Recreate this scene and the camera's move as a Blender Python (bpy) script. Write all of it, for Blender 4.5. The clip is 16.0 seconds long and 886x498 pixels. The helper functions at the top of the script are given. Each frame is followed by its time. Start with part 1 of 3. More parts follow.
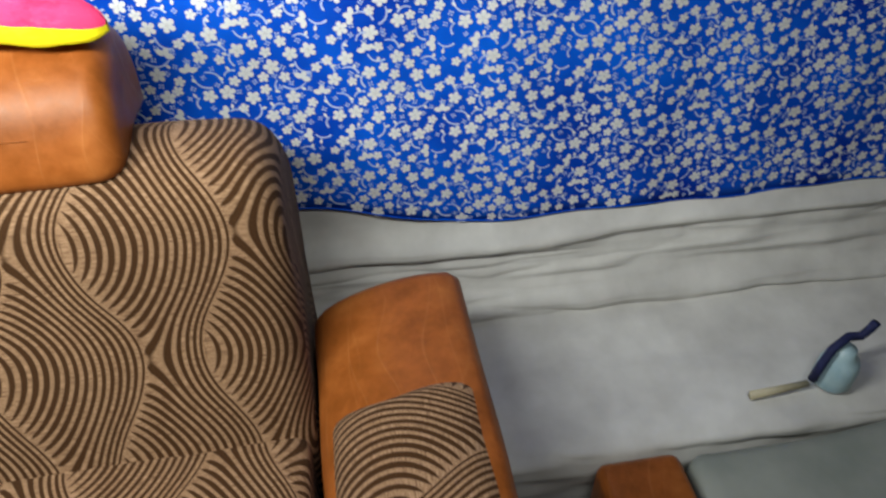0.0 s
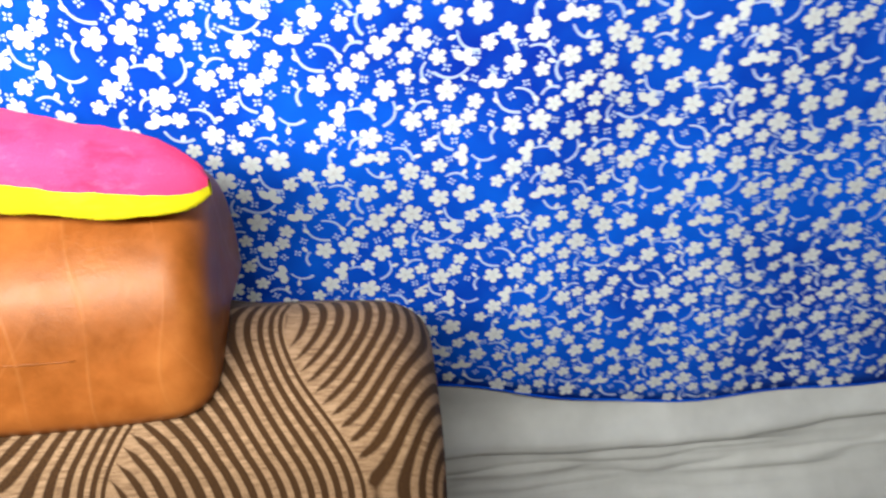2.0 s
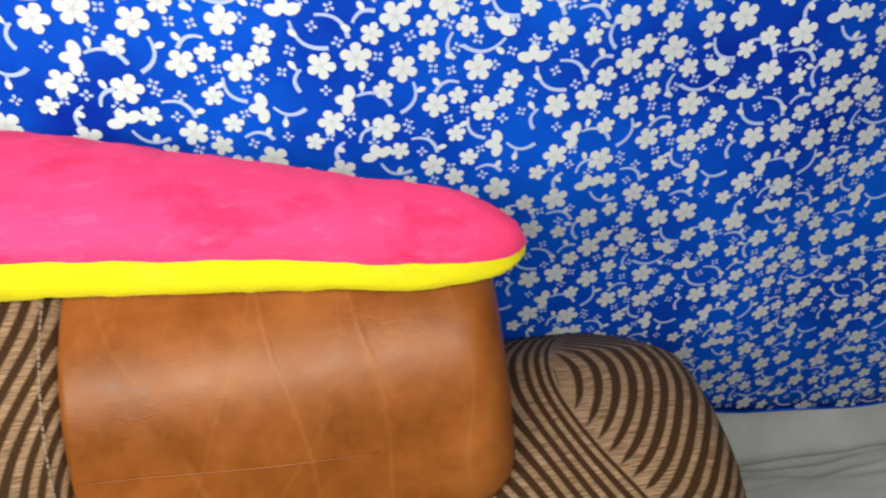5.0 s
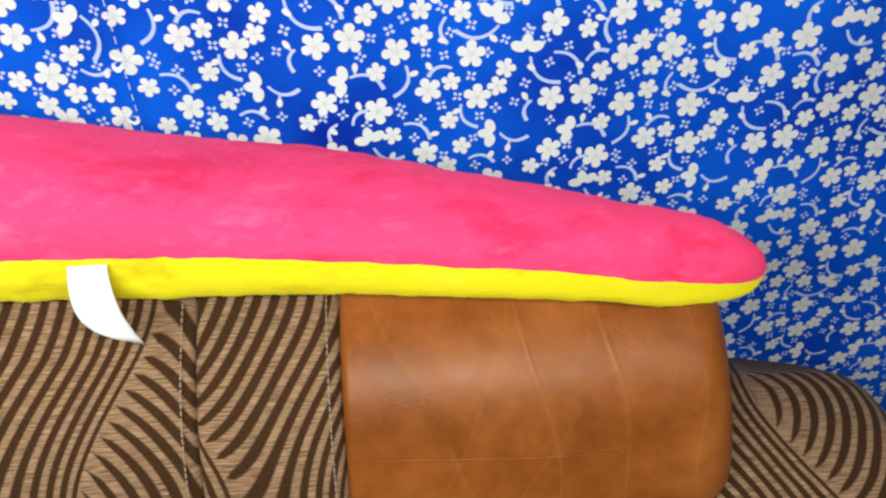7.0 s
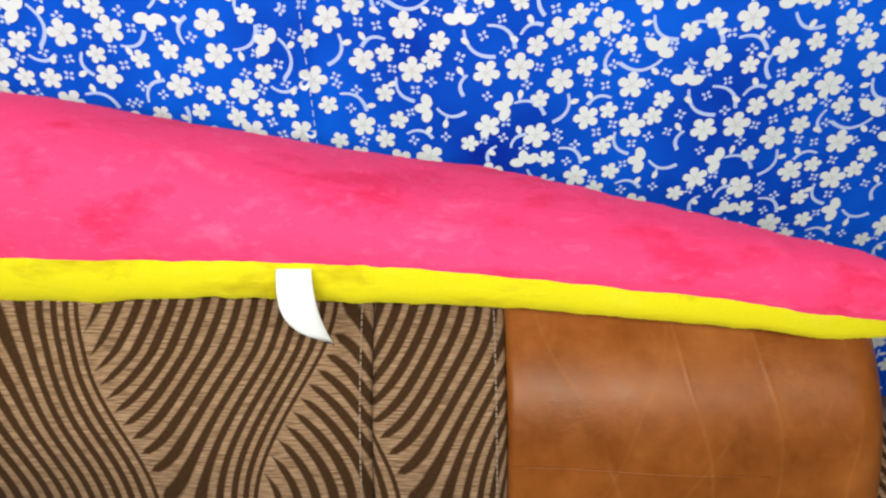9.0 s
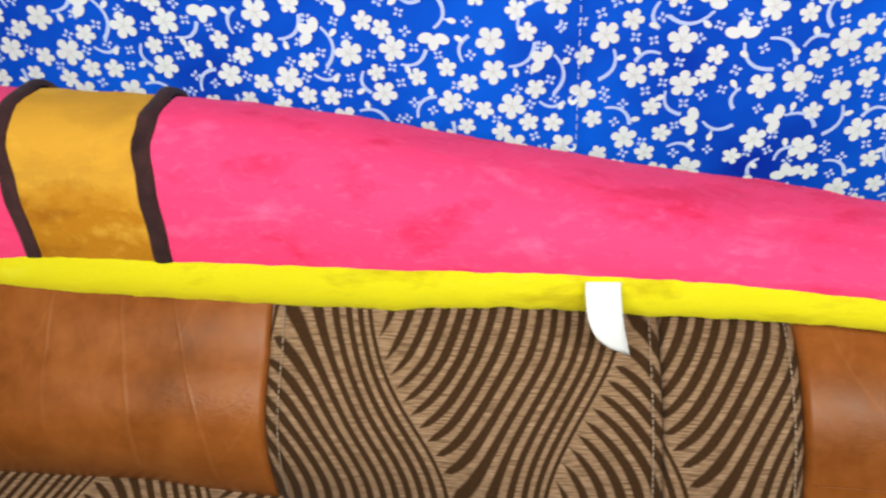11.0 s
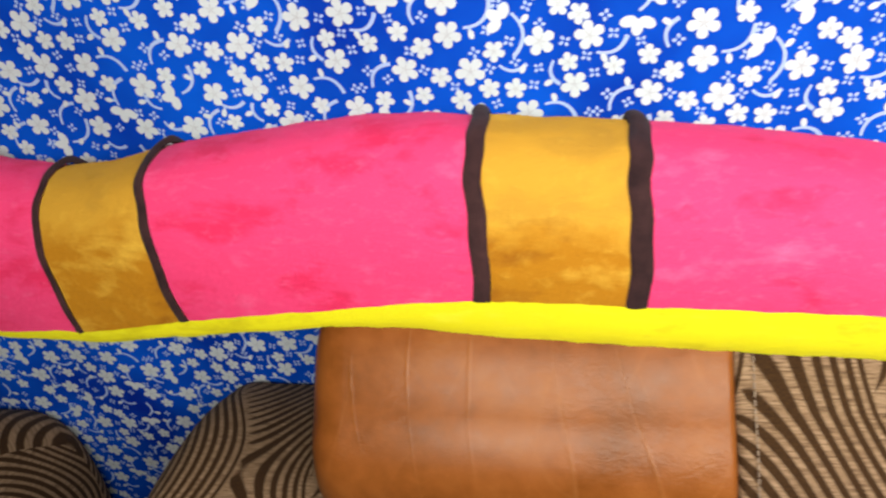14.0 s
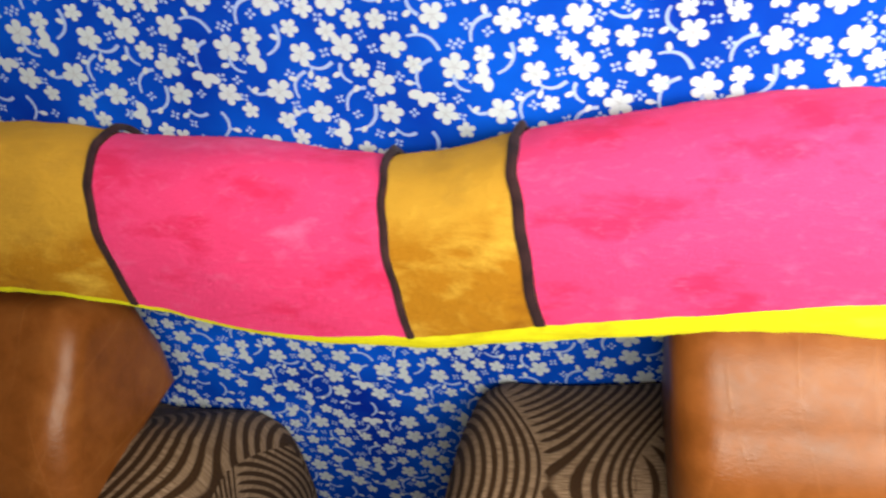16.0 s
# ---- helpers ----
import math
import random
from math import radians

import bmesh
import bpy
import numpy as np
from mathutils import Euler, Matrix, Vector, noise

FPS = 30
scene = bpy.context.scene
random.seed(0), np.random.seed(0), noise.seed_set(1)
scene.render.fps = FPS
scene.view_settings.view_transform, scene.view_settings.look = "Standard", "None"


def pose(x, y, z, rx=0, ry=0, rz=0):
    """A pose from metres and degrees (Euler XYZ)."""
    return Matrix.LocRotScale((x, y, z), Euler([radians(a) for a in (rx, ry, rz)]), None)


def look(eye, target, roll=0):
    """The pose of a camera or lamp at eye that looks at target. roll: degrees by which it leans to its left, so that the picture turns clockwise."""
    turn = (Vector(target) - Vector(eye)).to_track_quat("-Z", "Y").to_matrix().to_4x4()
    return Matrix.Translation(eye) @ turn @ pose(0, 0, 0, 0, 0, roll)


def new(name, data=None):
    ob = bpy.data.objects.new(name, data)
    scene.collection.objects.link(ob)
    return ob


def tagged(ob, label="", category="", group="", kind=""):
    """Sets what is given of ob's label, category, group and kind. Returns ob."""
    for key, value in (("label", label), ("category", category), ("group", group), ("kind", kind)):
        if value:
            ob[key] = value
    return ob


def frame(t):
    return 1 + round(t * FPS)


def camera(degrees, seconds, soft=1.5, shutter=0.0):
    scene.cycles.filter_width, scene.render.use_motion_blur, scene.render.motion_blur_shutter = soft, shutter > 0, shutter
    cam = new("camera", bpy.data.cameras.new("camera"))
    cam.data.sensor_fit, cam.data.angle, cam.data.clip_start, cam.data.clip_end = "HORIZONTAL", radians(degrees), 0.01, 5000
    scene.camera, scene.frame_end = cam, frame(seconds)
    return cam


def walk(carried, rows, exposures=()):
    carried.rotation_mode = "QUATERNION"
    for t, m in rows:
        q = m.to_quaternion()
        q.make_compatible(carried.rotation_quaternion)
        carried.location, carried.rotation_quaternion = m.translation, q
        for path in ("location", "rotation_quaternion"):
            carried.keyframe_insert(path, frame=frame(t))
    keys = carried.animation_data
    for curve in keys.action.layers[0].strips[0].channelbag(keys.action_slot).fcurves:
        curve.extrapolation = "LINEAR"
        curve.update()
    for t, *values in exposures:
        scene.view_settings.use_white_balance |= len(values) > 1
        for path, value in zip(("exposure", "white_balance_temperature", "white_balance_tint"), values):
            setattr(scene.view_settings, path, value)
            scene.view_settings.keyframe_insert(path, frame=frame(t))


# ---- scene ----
cam = camera(63.0, 16.0, soft=2.2, shutter=0.4)
PATH = [
    (0, (0.676, -0.978, 1.248), (0.918, 0.487, -0.091), -0.6),
    (0.5, (0.640, -0.917, 1.264), (0.860, 0.571, -0.055), -0.3),
    (1, (0.613, -0.840, 1.258), (0.868, 0.649, -0.052), -0.7),
    (1.5, (0.595, -0.768, 1.236), (0.814, 0.733, -0.067), -1.1),
    (2, (0.558, -0.625, 1.174), (0.721, 0.962, -0.033), -0.8),
    (2.5, (0.530, -0.559, 1.157), (0.587, 0.988, -0.109), -1.1),
    (3, (0.483, -0.524, 1.156), (0.590, 0.996, -0.139), -3.7),
    (3.2, (0.475, -0.518, 1.158), (0.590, 1.000, -0.140), -3.5),
    (5.3, (0.316, -0.505, 1.191), (0.531, 1.027, -0.076), -2.1),
    (5.5, (0.297, -0.506, 1.196), (0.492, 1.041, -0.057), -2.2),
    (6, (0.246, -0.508, 1.203), (0.387, 1.049, -0.043), -1.9),
    (6.5, (0.225, -0.521, 1.212), (0.346, 1.044, -0.027), -1.4),
    (7, (0.201, -0.528, 1.214), (0.313, 1.046, -0.015), -1.3),
    (7.5, (0.173, -0.534, 1.221), (0.264, 1.055, 0.011), -0.9),
    (8, (0.142, -0.544, 1.223), (0.201, 1.058, 0.028), -1.0),
    (8.2, (0.135, -0.545, 1.232), (0.181, 1.047, 0.023), -1.0),
    (10.5, (0.032, -0.549, 1.246), (-0.183, 1.043, 0.056), -4.1),
    (11, (-0.030, -0.558, 1.258), (-0.284, 1.030, 0.069), -5.4),
    (11.5, (-0.061, -0.566, 1.265), (-0.337, 1.023, 0.083), -5.0),
    (12, (-0.096, -0.568, 1.270), (-0.374, 1.016, 0.080), -4.8),
    (12.5, (-0.147, -0.575, 1.272), (-0.494, 0.996, 0.085), -5.7),
    (13, (-0.180, -0.568, 1.285), (-0.610, 1.009, 0.134), -5.3),
    (13.5, (-0.230, -0.552, 1.263), (-0.706, 0.993, 0.085), -6.5),
    (14, (-0.333, -0.528, 1.275), (-0.722, 1.038, 0.093), -8.8),
    (14.5, (-0.398, -0.526, 1.272), (-0.732, 1.010, 0.035), -8.4),
    (15, (-0.423, -0.526, 1.284), (-0.872, 1.001, 0.071), -7.6),
    (15.5, (-0.490, -0.523, 1.280), (-1.000, 0.987, 0.071), -12.4),
    (16, (-0.575, -0.517, 1.283), (-1.062, 1.001, 0.076), -11.8),
]
walk(cam, [(t, look(eye, target, roll)) for t, eye, target, roll in PATH],
     exposures=[(0, 1.4), (1.5, 1.55), (2, 1.65), (3, 1.15), (5.5, 0.6), (7, 0.42), (11, 0.25), (13, 0.36), (14, 0.58), (15, 0.68), (16, 1.2)])

# ---- world and light ----
world = bpy.data.worlds.new("world")
scene.world = world
world.use_nodes = True
wb = world.node_tree.nodes["Background"]
wb.inputs[0].default_value = (0.9, 0.95, 1.0, 1)
wb.inputs[1].default_value = 0.02

ROOM = (-2.6, 2.8, -3.2, 2.7)      # x from, x to, y of the wall behind, ceiling height


def area_lamp(name, eye, target, sx, sy, watts, colour):
    data = bpy.data.lights.new(name, "AREA")
    data.shape, data.size, data.size_y, data.energy, data.color = "RECTANGLE", sx, sy, watts, colour
    ob = new(name, data)
    ob.matrix_world = look(eye, target)
    return ob


# added stand-ins for a light carried beside the camera; the second fills the right
LAMPS = [(-0.05, -0.7, 1.39, 1.15, 9.5), (0.9, -1.02, 1.62, 0.4, 1.7)]      # x, y, z, length, watts
for x, y, z, long, watts in LAMPS:
    area_lamp("flash_fill", (x, y, z), (x * 0.9, -0.1, 0.92), long, 0.1, watts, (0.96, 1.0, 0.98))


# ---- materials ----
def material(name):
    m = bpy.data.materials.new(name)
    m.use_nodes = True
    t = m.node_tree
    return m, t, t.nodes, t.links, t.nodes["Principled BSDF"]


def node(t, kind, **values):
    n = t.nodes.new(kind)
    for key, value in values.items():
        if key in n.inputs:
            n.inputs[key].default_value = value
    return n


def math_node(t, op, a, b=None, clamp=False):
    n = t.nodes.new("ShaderNodeMath")
    n.operation, n.use_clamp = op, clamp
    for k, v in enumerate((a, b)):
        if v is None:
            continue
        if isinstance(v, (int, float)):
            n.inputs[k].default_value = v
        else:
            t.links.new(v, n.inputs[k])
    return n.outputs[0]


def ramp(t, value, *stops):
    n = t.nodes.new("ShaderNodeValToRGB")
    e = n.color_ramp.elements
    while len(e) < len(stops):
        e.new(0.5)
    for k, (p, c) in enumerate(stops):
        e[k].position, e[k].color = p, (*c, 1)
    t.links.new(value, n.inputs[0])
    return n.outputs[0]


def mix(t, fac, a, b, mode="MIX"):
    n = t.nodes.new("ShaderNodeMix")
    n.data_type, n.blend_type = "RGBA", mode
    for socket, v in ((n.inputs[0], fac), (n.inputs[6], a), (n.inputs[7], b)):
        if isinstance(v, (int, float)):
            socket.default_value = v
        elif isinstance(v, tuple):
            socket.default_value = (*v, 1)
        else:
            t.links.new(v, socket)
    return n.outputs[2]


def coords(t, scale=(1, 1, 1), which="Object"):
    c = t.nodes.new("ShaderNodeTexCoord")
    m = node(t, "ShaderNodeMapping", Scale=scale)
    t.links.new(c.outputs[which], m.inputs[0])
    return m.outputs[0]


def noise_of(t, vector, scale, detail=4, rough=0.55, distort=0.0):
    n = node(t, "ShaderNodeTexNoise", Scale=scale, Detail=detail, Roughness=rough, Distortion=distort)
    t.links.new(vector, n.inputs["Vector"])
    return n.outputs["Fac"]


def bump(t, bsdf, height, strength, distance, before=None):
    n = node(t, "ShaderNodeBump", Strength=strength, Distance=distance)
    t.links.new(height, n.inputs["Height"])
    if before is not None:
        t.links.new(before, n.inputs["Normal"])
    t.links.new(n.outputs[0], bsdf.inputs["Normal"])
    return n.outputs[0]


def soft_material(name, dark, light, rough=0.85, scale=30.0, grain=900.0, strength=0.25, sheen=0.0, spec=0.3, stretch=(1, 1, 1)):
    m, t, n, l, b = material(name)
    big = noise_of(t, coords(t, stretch), scale, 5, 0.6)
    small = noise_of(t, coords(t, stretch), grain, 2, 0.6)
    l.new(ramp(t, big, (0.3, dark), (0.7, light)), b.inputs["Base Color"])
    b.inputs["Roughness"].default_value = rough
    b.inputs["Specular IOR Level"].default_value = spec
    if sheen:
        b.inputs["Sheen Weight"].default_value = sheen
        b.inputs["Sheen Roughness"].default_value = 0.5
    first = bump(t, b, big, strength, 0.004)
    bump(t, b, small, strength, 0.0012, first)
    return m


def make_leather():
    m, t, n, l, b = material("tan_leather")
    v = coords(t)
    big = noise_of(t, v, 14, 6, 0.6)
    mid = noise_of(t, v, 55, 4, 0.6, 0.3)
    colour = ramp(t, big, (0.3, (0.14, 0.038, 0.006)), (0.52, (0.25, 0.07, 0.014)), (0.75, (0.36, 0.12, 0.028)))
    colour = mix(t, 0.35, colour, ramp(t, mid, (0.35, (0.17, 0.044, 0.004)), (0.7, (0.31, 0.09, 0.014))))
    # long creases, few and wandering
    sep = t.nodes.new("ShaderNodeSeparateXYZ")
    l.new(v, sep.inputs[0])

    def crease_set(slope, step, drift, width, seed):
        """Soft wandering lines that run over the roll."""
        wander = noise_of(t, coords(t, (1 + seed, 0.7, 0.7)), 5.0, 1, 0.5)
        along = math_node(t, "ADD", sep.outputs[0], math_node(t, "MULTIPLY", sep.outputs[2], slope))
        along = math_node(t, "ADD", math_node(t, "ADD", along, 10.0 + seed), math_node(t, "MULTIPLY", wander, drift))
        near = math_node(t, "ABSOLUTE", math_node(t, "SUBTRACT", math_node(t, "FRACT", math_node(t, "DIVIDE", along, step)), 0.5))
        mask = ramp(t, noise_of(t, coords(t, (1 + seed, 1, 1)), 9.0, 2), (0.42, (0, 0, 0)), (0.6, (1, 1, 1)))
        return mix(t, 1.0, ramp(t, near, (0.0, (1, 1, 1)), (width / step, (0, 0, 0))), mask, "MULTIPLY")

    line = crease_set(0.15, 0.058, 0.17, 0.0024, 0.0)
    web = mix(t, 1.0, crease_set(-0.6, 0.075, 0.15, 0.002, 0.37), crease_set(0.7, 0.09, 0.15, 0.002, 0.71), "ADD")
    colour = mix(t, math_node(t, "MULTIPLY", web, 0.13), colour, (0.42, 0.165, 0.05))
    colour = mix(t, math_node(t, "MULTIPLY", line, 0.13), colour, (0.46, 0.19, 0.06))
    l.new(colour, b.inputs["Base Color"])
    # pebble wrinkles run across the roll
    wrinkle = noise_of(t, coords(t, (0.75, 1, 1.25)), 190, 3, 0.6, 0.5)
    pore = noise_of(t, v, 700, 2, 0.5)
    rough = ramp(t, mid, (0.3, (0.31, 0.31, 0.31)), (0.75, (0.44, 0.44, 0.44)))
    l.new(rough, b.inputs["Roughness"])
    b.inputs["Specular IOR Level"].default_value = 0.24
    b.inputs["Specular Tint"].default_value = (1.0, 0.86, 0.72, 1)
    first = bump(t, b, mix(t, 1.0, wrinkle, ramp(t, noise_of(t, v, 11, 3), (0.42, (0.1, 0.1, 0.1)), (0.62, (1, 1, 1))), "MULTIPLY"), 0.35, 0.0012)
    second = bump(t, b, pore, 0.15, 0.0006, first)
    bump(t, b, line, 0.14, 0.002, second)
    return m


def make_wave_fabric():
    """Woven upholstery: dark brown zebra stripes that run beside pale wavy spines and end in points on their other side, over a ribbed beige ground."""
    m, t, n, l, b = material("wave_fabric")
    sep = t.nodes.new("ShaderNodeSeparateXYZ")
    l.new(coords(t, which="UV"), sep.inputs[0])
    u, v = sep.outputs[0], sep.outputs[1]
    M = lambda op, a, c=None, clamp=False: math_node(t, op, a, c, clamp)
    wob = M("MULTIPLY", M("SUBTRACT", noise_of(t, coords(t, (1, 1, 1), "UV"), 6, 1), 0.5), 0.02)
    P, A, L = 0.13, 0.03, 0.32                          # spine spacing, sway and length of a wave
    u = M("ADD", M("ADD", u, wob), 40 * P)
    wave = M("SINE", M("MULTIPLY", v, 2 * math.pi / L))
    sway = M("MULTIPLY", wave, A)
    # neighbouring spines sway against each other: try the even one on the left, else the odd one
    pair = M("DIVIDE", M("SUBTRACT", u, sway), 2 * P)
    d_even = M("MULTIPLY", M("FRACT", pair), 2 * P)      # distance to the right of an even spine
    width = M("SUBTRACT", P, M("MULTIPLY", sway, 2.0))   # from there to the odd one
    odd = M("GREATER_THAN", d_even, width)
    sign = M("SUBTRACT", 1.0, M("MULTIPLY", odd, 2.0))
    d = M("SUBTRACT", d_even, M("MULTIPLY", odd, width))
    span = M("ADD", M("MULTIPLY", width, sign), M("MULTIPLY", odd, 2 * P))
    q = M("DIVIDE", d, span, True)                       # 0 on the left spine, 1 on the next
    # stripes lie along the right-hand spine and slant more and more against the left-hand one
    slant = M("MULTIPLY", M("MULTIPLY", wave, sign), M("MULTIPLY", M("SUBTRACT", 1.0, q), 5.6))
    run = M("ADD", M("MULTIPLY", q, 6.3), M("MULTIPLY", M("MULTIPLY", q, q), 4.6))
    phase = M("ADD", M("ADD", run, slant), 20.0)
    stroke = M("ABSOLUTE", M("SUBTRACT", M("FRACT", phase), 0.5))
    thick = ramp(t, q, (0.0, (0.0, 0.0, 0.0)), (0.07, (0.4, 0.4, 0.4)), (0.3, (0.62, 0.62, 0.62)), (0.62, (0.5, 0.5, 0.5)), (0.93, (0.56, 0.56, 0.56)), (1.0, (0.3, 0.3, 0.3)))
    dark = M("ADD", M("MULTIPLY", M("SUBTRACT", M("MULTIPLY", thick, 0.5), stroke), 9.0), 0.5, True)
    rib = noise_of(t, coords(t, (60, 900, 1), "UV"), 1.0, 2, 0.6)
    rib2 = noise_of(t, coords(t, (700, 700, 1), "UV"), 1.0, 1, 0.5)
    pale = ramp(t, rib, (0.34, (0.11, 0.058, 0.028)), (0.52, (0.25, 0.145, 0.076)), (0.72, (0.37, 0.23, 0.133)))
    deep = ramp(t, rib2, (0.3, (0.024, 0.009, 0.0015)), (0.75, (0.058, 0.023, 0.005)))
    l.new(mix(t, dark, pale, deep), b.inputs["Base Color"])
    b.inputs["Roughness"].default_value = 0.9
    b.inputs["Specular IOR Level"].default_value = 0.2
    b.inputs["Sheen Weight"].default_value = 0.02
    first = bump(t, b, rib, 0.4, 0.0012)
    bump(t, b, M("SUBTRACT", 1.0, dark), 0.35, 0.0012, first)
    return m


def make_cotton(name, dark, light, rough=0.8, weave=0.1, spec=0.25, fold=6.0):
    m, t, n, l, b = material(name)
    v = coords(t)
    tone = noise_of(t, v, fold, 4)
    l.new(ramp(t, tone, (0.3, dark), (0.7, light)), b.inputs["Base Color"])
    b.inputs["Roughness"].default_value = rough
    b.inputs["Specular IOR Level"].default_value = spec
    first = bump(t, b, noise_of(t, coords(t, (1, 1, 1)), 1400, 1), weave, 0.0005)
    bump(t, b, noise_of(t, v, 30, 3), 0.12, 0.004, first)
    return m


def make_plush(name, dark, mid, light, scale=16.0, crush=0.3, nap=(0.35, 1.0, 1.9), edge=0.0, pale_top=None):
    """Short pile: patches, where the nap lies the other way, a fine fur grain and, if asked, a paler top."""
    m, t, n, l, b = material(name)
    patch = noise_of(t, coords(t, (0.55, 1, 1)), scale, 5, 0.62, 0.2)
    streak = noise_of(t, coords(t, nap), 120, 4, 0.65, 0.4)
    fur = noise_of(t, coords(t), 1300, 2, 0.6)
    colour = ramp(t, patch, (0.33 + edge, dark), (0.46, mid), (0.6 - edge, mid), (0.82 - 3 * edge, light))
    colour = mix(t, math_node(t, "MULTIPLY", ramp(t, streak, (0.55, (0, 0, 0)), (0.75, (1, 1, 1))), 0.4), colour, light)
    colour = mix(t, math_node(t, "MULTIPLY", ramp(t, fur, (0.35, (1, 1, 1)), (0.6, (0, 0, 0))), 0.3), colour, dark)
    if pale_top:
        # above a ragged line, lighter colour paints in the sheen of turned pile
        level, ragged = pale_top
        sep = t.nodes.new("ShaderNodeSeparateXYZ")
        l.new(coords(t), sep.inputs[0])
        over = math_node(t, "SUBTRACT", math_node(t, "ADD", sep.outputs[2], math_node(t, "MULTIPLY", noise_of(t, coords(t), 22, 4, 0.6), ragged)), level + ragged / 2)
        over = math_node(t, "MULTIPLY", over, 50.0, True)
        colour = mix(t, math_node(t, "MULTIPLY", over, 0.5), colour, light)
    l.new(colour, b.inputs["Base Color"])
    b.inputs["Roughness"].default_value = 0.85
    b.inputs["Specular IOR Level"].default_value = 0.25
    b.inputs["Sheen Weight"].default_value = 0.34
    b.inputs["Sheen Roughness"].default_value = 0.4
    b.inputs["Sheen Tint"].default_value = (*light, 1)
    first = bump(t, b, patch, crush, 0.008)
    second = bump(t, b, streak, crush, 0.002, first)
    bump(t, b, fur, 0.5, 0.0009, second)
    return m


LEATHER = make_leather()
FABRIC = make_wave_fabric()
# the blue's wide tone range paints shade of folds into the colour
BLUE = make_cotton("blue_cotton", (0.0008, 0.018, 0.3), (0.001, 0.125, 0.74), 0.75, 0.08, 0.1, 5.0)
PRINT = make_cotton("white_print", (0.6, 0.61, 0.6), (0.74, 0.75, 0.74), 0.75, 0.05)
PRINT_THIN = make_cotton("pale_blue_print", (0.36, 0.46, 0.72), (0.5, 0.58, 0.8), 0.75, 0.05)
PRINT_LINE = make_cotton("grey_print_lines", (0.38, 0.33, 0.34), (0.5, 0.45, 0.44), 0.8, 0.05)
SHEET = make_cotton("white_sheet", (0.5, 0.485, 0.45), (0.68, 0.665, 0.62), 0.85, 0.15, 0.2, 9.0)
PINK = make_plush("pink_plush", (0.76, 0.024, 0.095), (0.86, 0.05, 0.16), (0.93, 0.14, 0.28), 26.0, 0.28, (0.7, 1.0, 1.3), 0.02)
YELLOW = make_plush("yellow_plush", (0.64, 0.5, 0.003), (0.88, 0.76, 0.006), (0.92, 0.84, 0.05), 22.0, 0.12)
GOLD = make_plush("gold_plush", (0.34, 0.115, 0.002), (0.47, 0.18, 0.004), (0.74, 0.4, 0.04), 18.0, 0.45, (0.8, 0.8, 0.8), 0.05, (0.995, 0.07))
BLACK = soft_material("black_brown_plush", (0.02, 0.007, 0.007), (0.055, 0.02, 0.018), 0.9, 60, 900, 0.4, 0.05, 0.2)
TAG = make_cotton("white_satin_tag", (0.76, 0.75, 0.7), (0.85, 0.84, 0.8), 0.55, 0.1)
THREAD = soft_material("beige_thread", (0.2, 0.13, 0.085), (0.36, 0.26, 0.18), 0.8, 300)
PLASTER = soft_material("plaster", (0.26, 0.255, 0.24), (0.36, 0.355, 0.33), 0.95, 5, 200, 0.15)
CONCRETE = soft_material("grey_floor", (0.08, 0.078, 0.075), (0.14, 0.135, 0.13), 0.8, 4, 150, 0.2)
GREEN_GREY = make_cotton("grey_green_cotton", (0.2, 0.22, 0.185), (0.3, 0.31, 0.265), 0.9, 0.2)
NAVY = soft_material("navy_webbing", (0.008, 0.01, 0.04), (0.02, 0.025, 0.09), 0.7, 80)
CYAN = soft_material("pale_cyan_plastic", (0.3, 0.45, 0.5), (0.45, 0.6, 0.62), 0.35, 30, 300, 0.05)
STRAW = soft_material("straw_yellow_wood", (0.42, 0.36, 0.22), (0.55, 0.5, 0.34), 0.6, 40)
WOOD = soft_material("dark_wood", (0.05, 0.02, 0.01), (0.12, 0.05, 0.025), 0.5, 20, 300, 0.2)
METAL = soft_material("white_enamel", (0.7, 0.7, 0.7), (0.8, 0.8, 0.8), 0.4, 10)


# ---- mesh helpers ----
def link_mesh(name, bm, mat, parent=None, label="", smooth=True):
    me = bpy.data.meshes.new(name)
    bm.normal_update()
    bm.to_mesh(me)
    bm.free()
    if smooth:
        me.shade_smooth()
    for one in (mat if isinstance(mat, (list, tuple)) else (mat,)):
        me.materials.append(one)
    ob = new(name, me)
    if parent is not None:
        ob.parent = parent
    if label:
        tagged(ob, label)
    return ob


def part(name, bm, mat, parent, label="", smooth=True):
    return link_mesh(name, bm, mat, parent, label, smooth)


def thing(name, place, label, category, group="", kind=""):
    ob = new(name)
    ob.location = place
    ob.empty_display_size = 0.05
    return tagged(ob, label, category, group, kind)


def block(x0, x1, y0, y1, z0, z1, r=0.0, seg=3, cuts=0):
    bm = bmesh.new()
    bmesh.ops.create_cube(bm, size=1)
    bmesh.ops.scale(bm, vec=(x1 - x0, y1 - y0, z1 - z0), verts=bm.verts)
    bmesh.ops.translate(bm, vec=((x0 + x1) / 2, (y0 + y1) / 2, (z0 + z1) / 2), verts=bm.verts)
    if r:
        bmesh.ops.bevel(bm, geom=bm.edges[:], offset=r, segments=seg, profile=0.5, affect="EDGES")
    if cuts:
        bmesh.ops.subdivide_edges(bm, edges=bm.edges[:], cuts=cuts, use_grid_fill=True)
    return bm


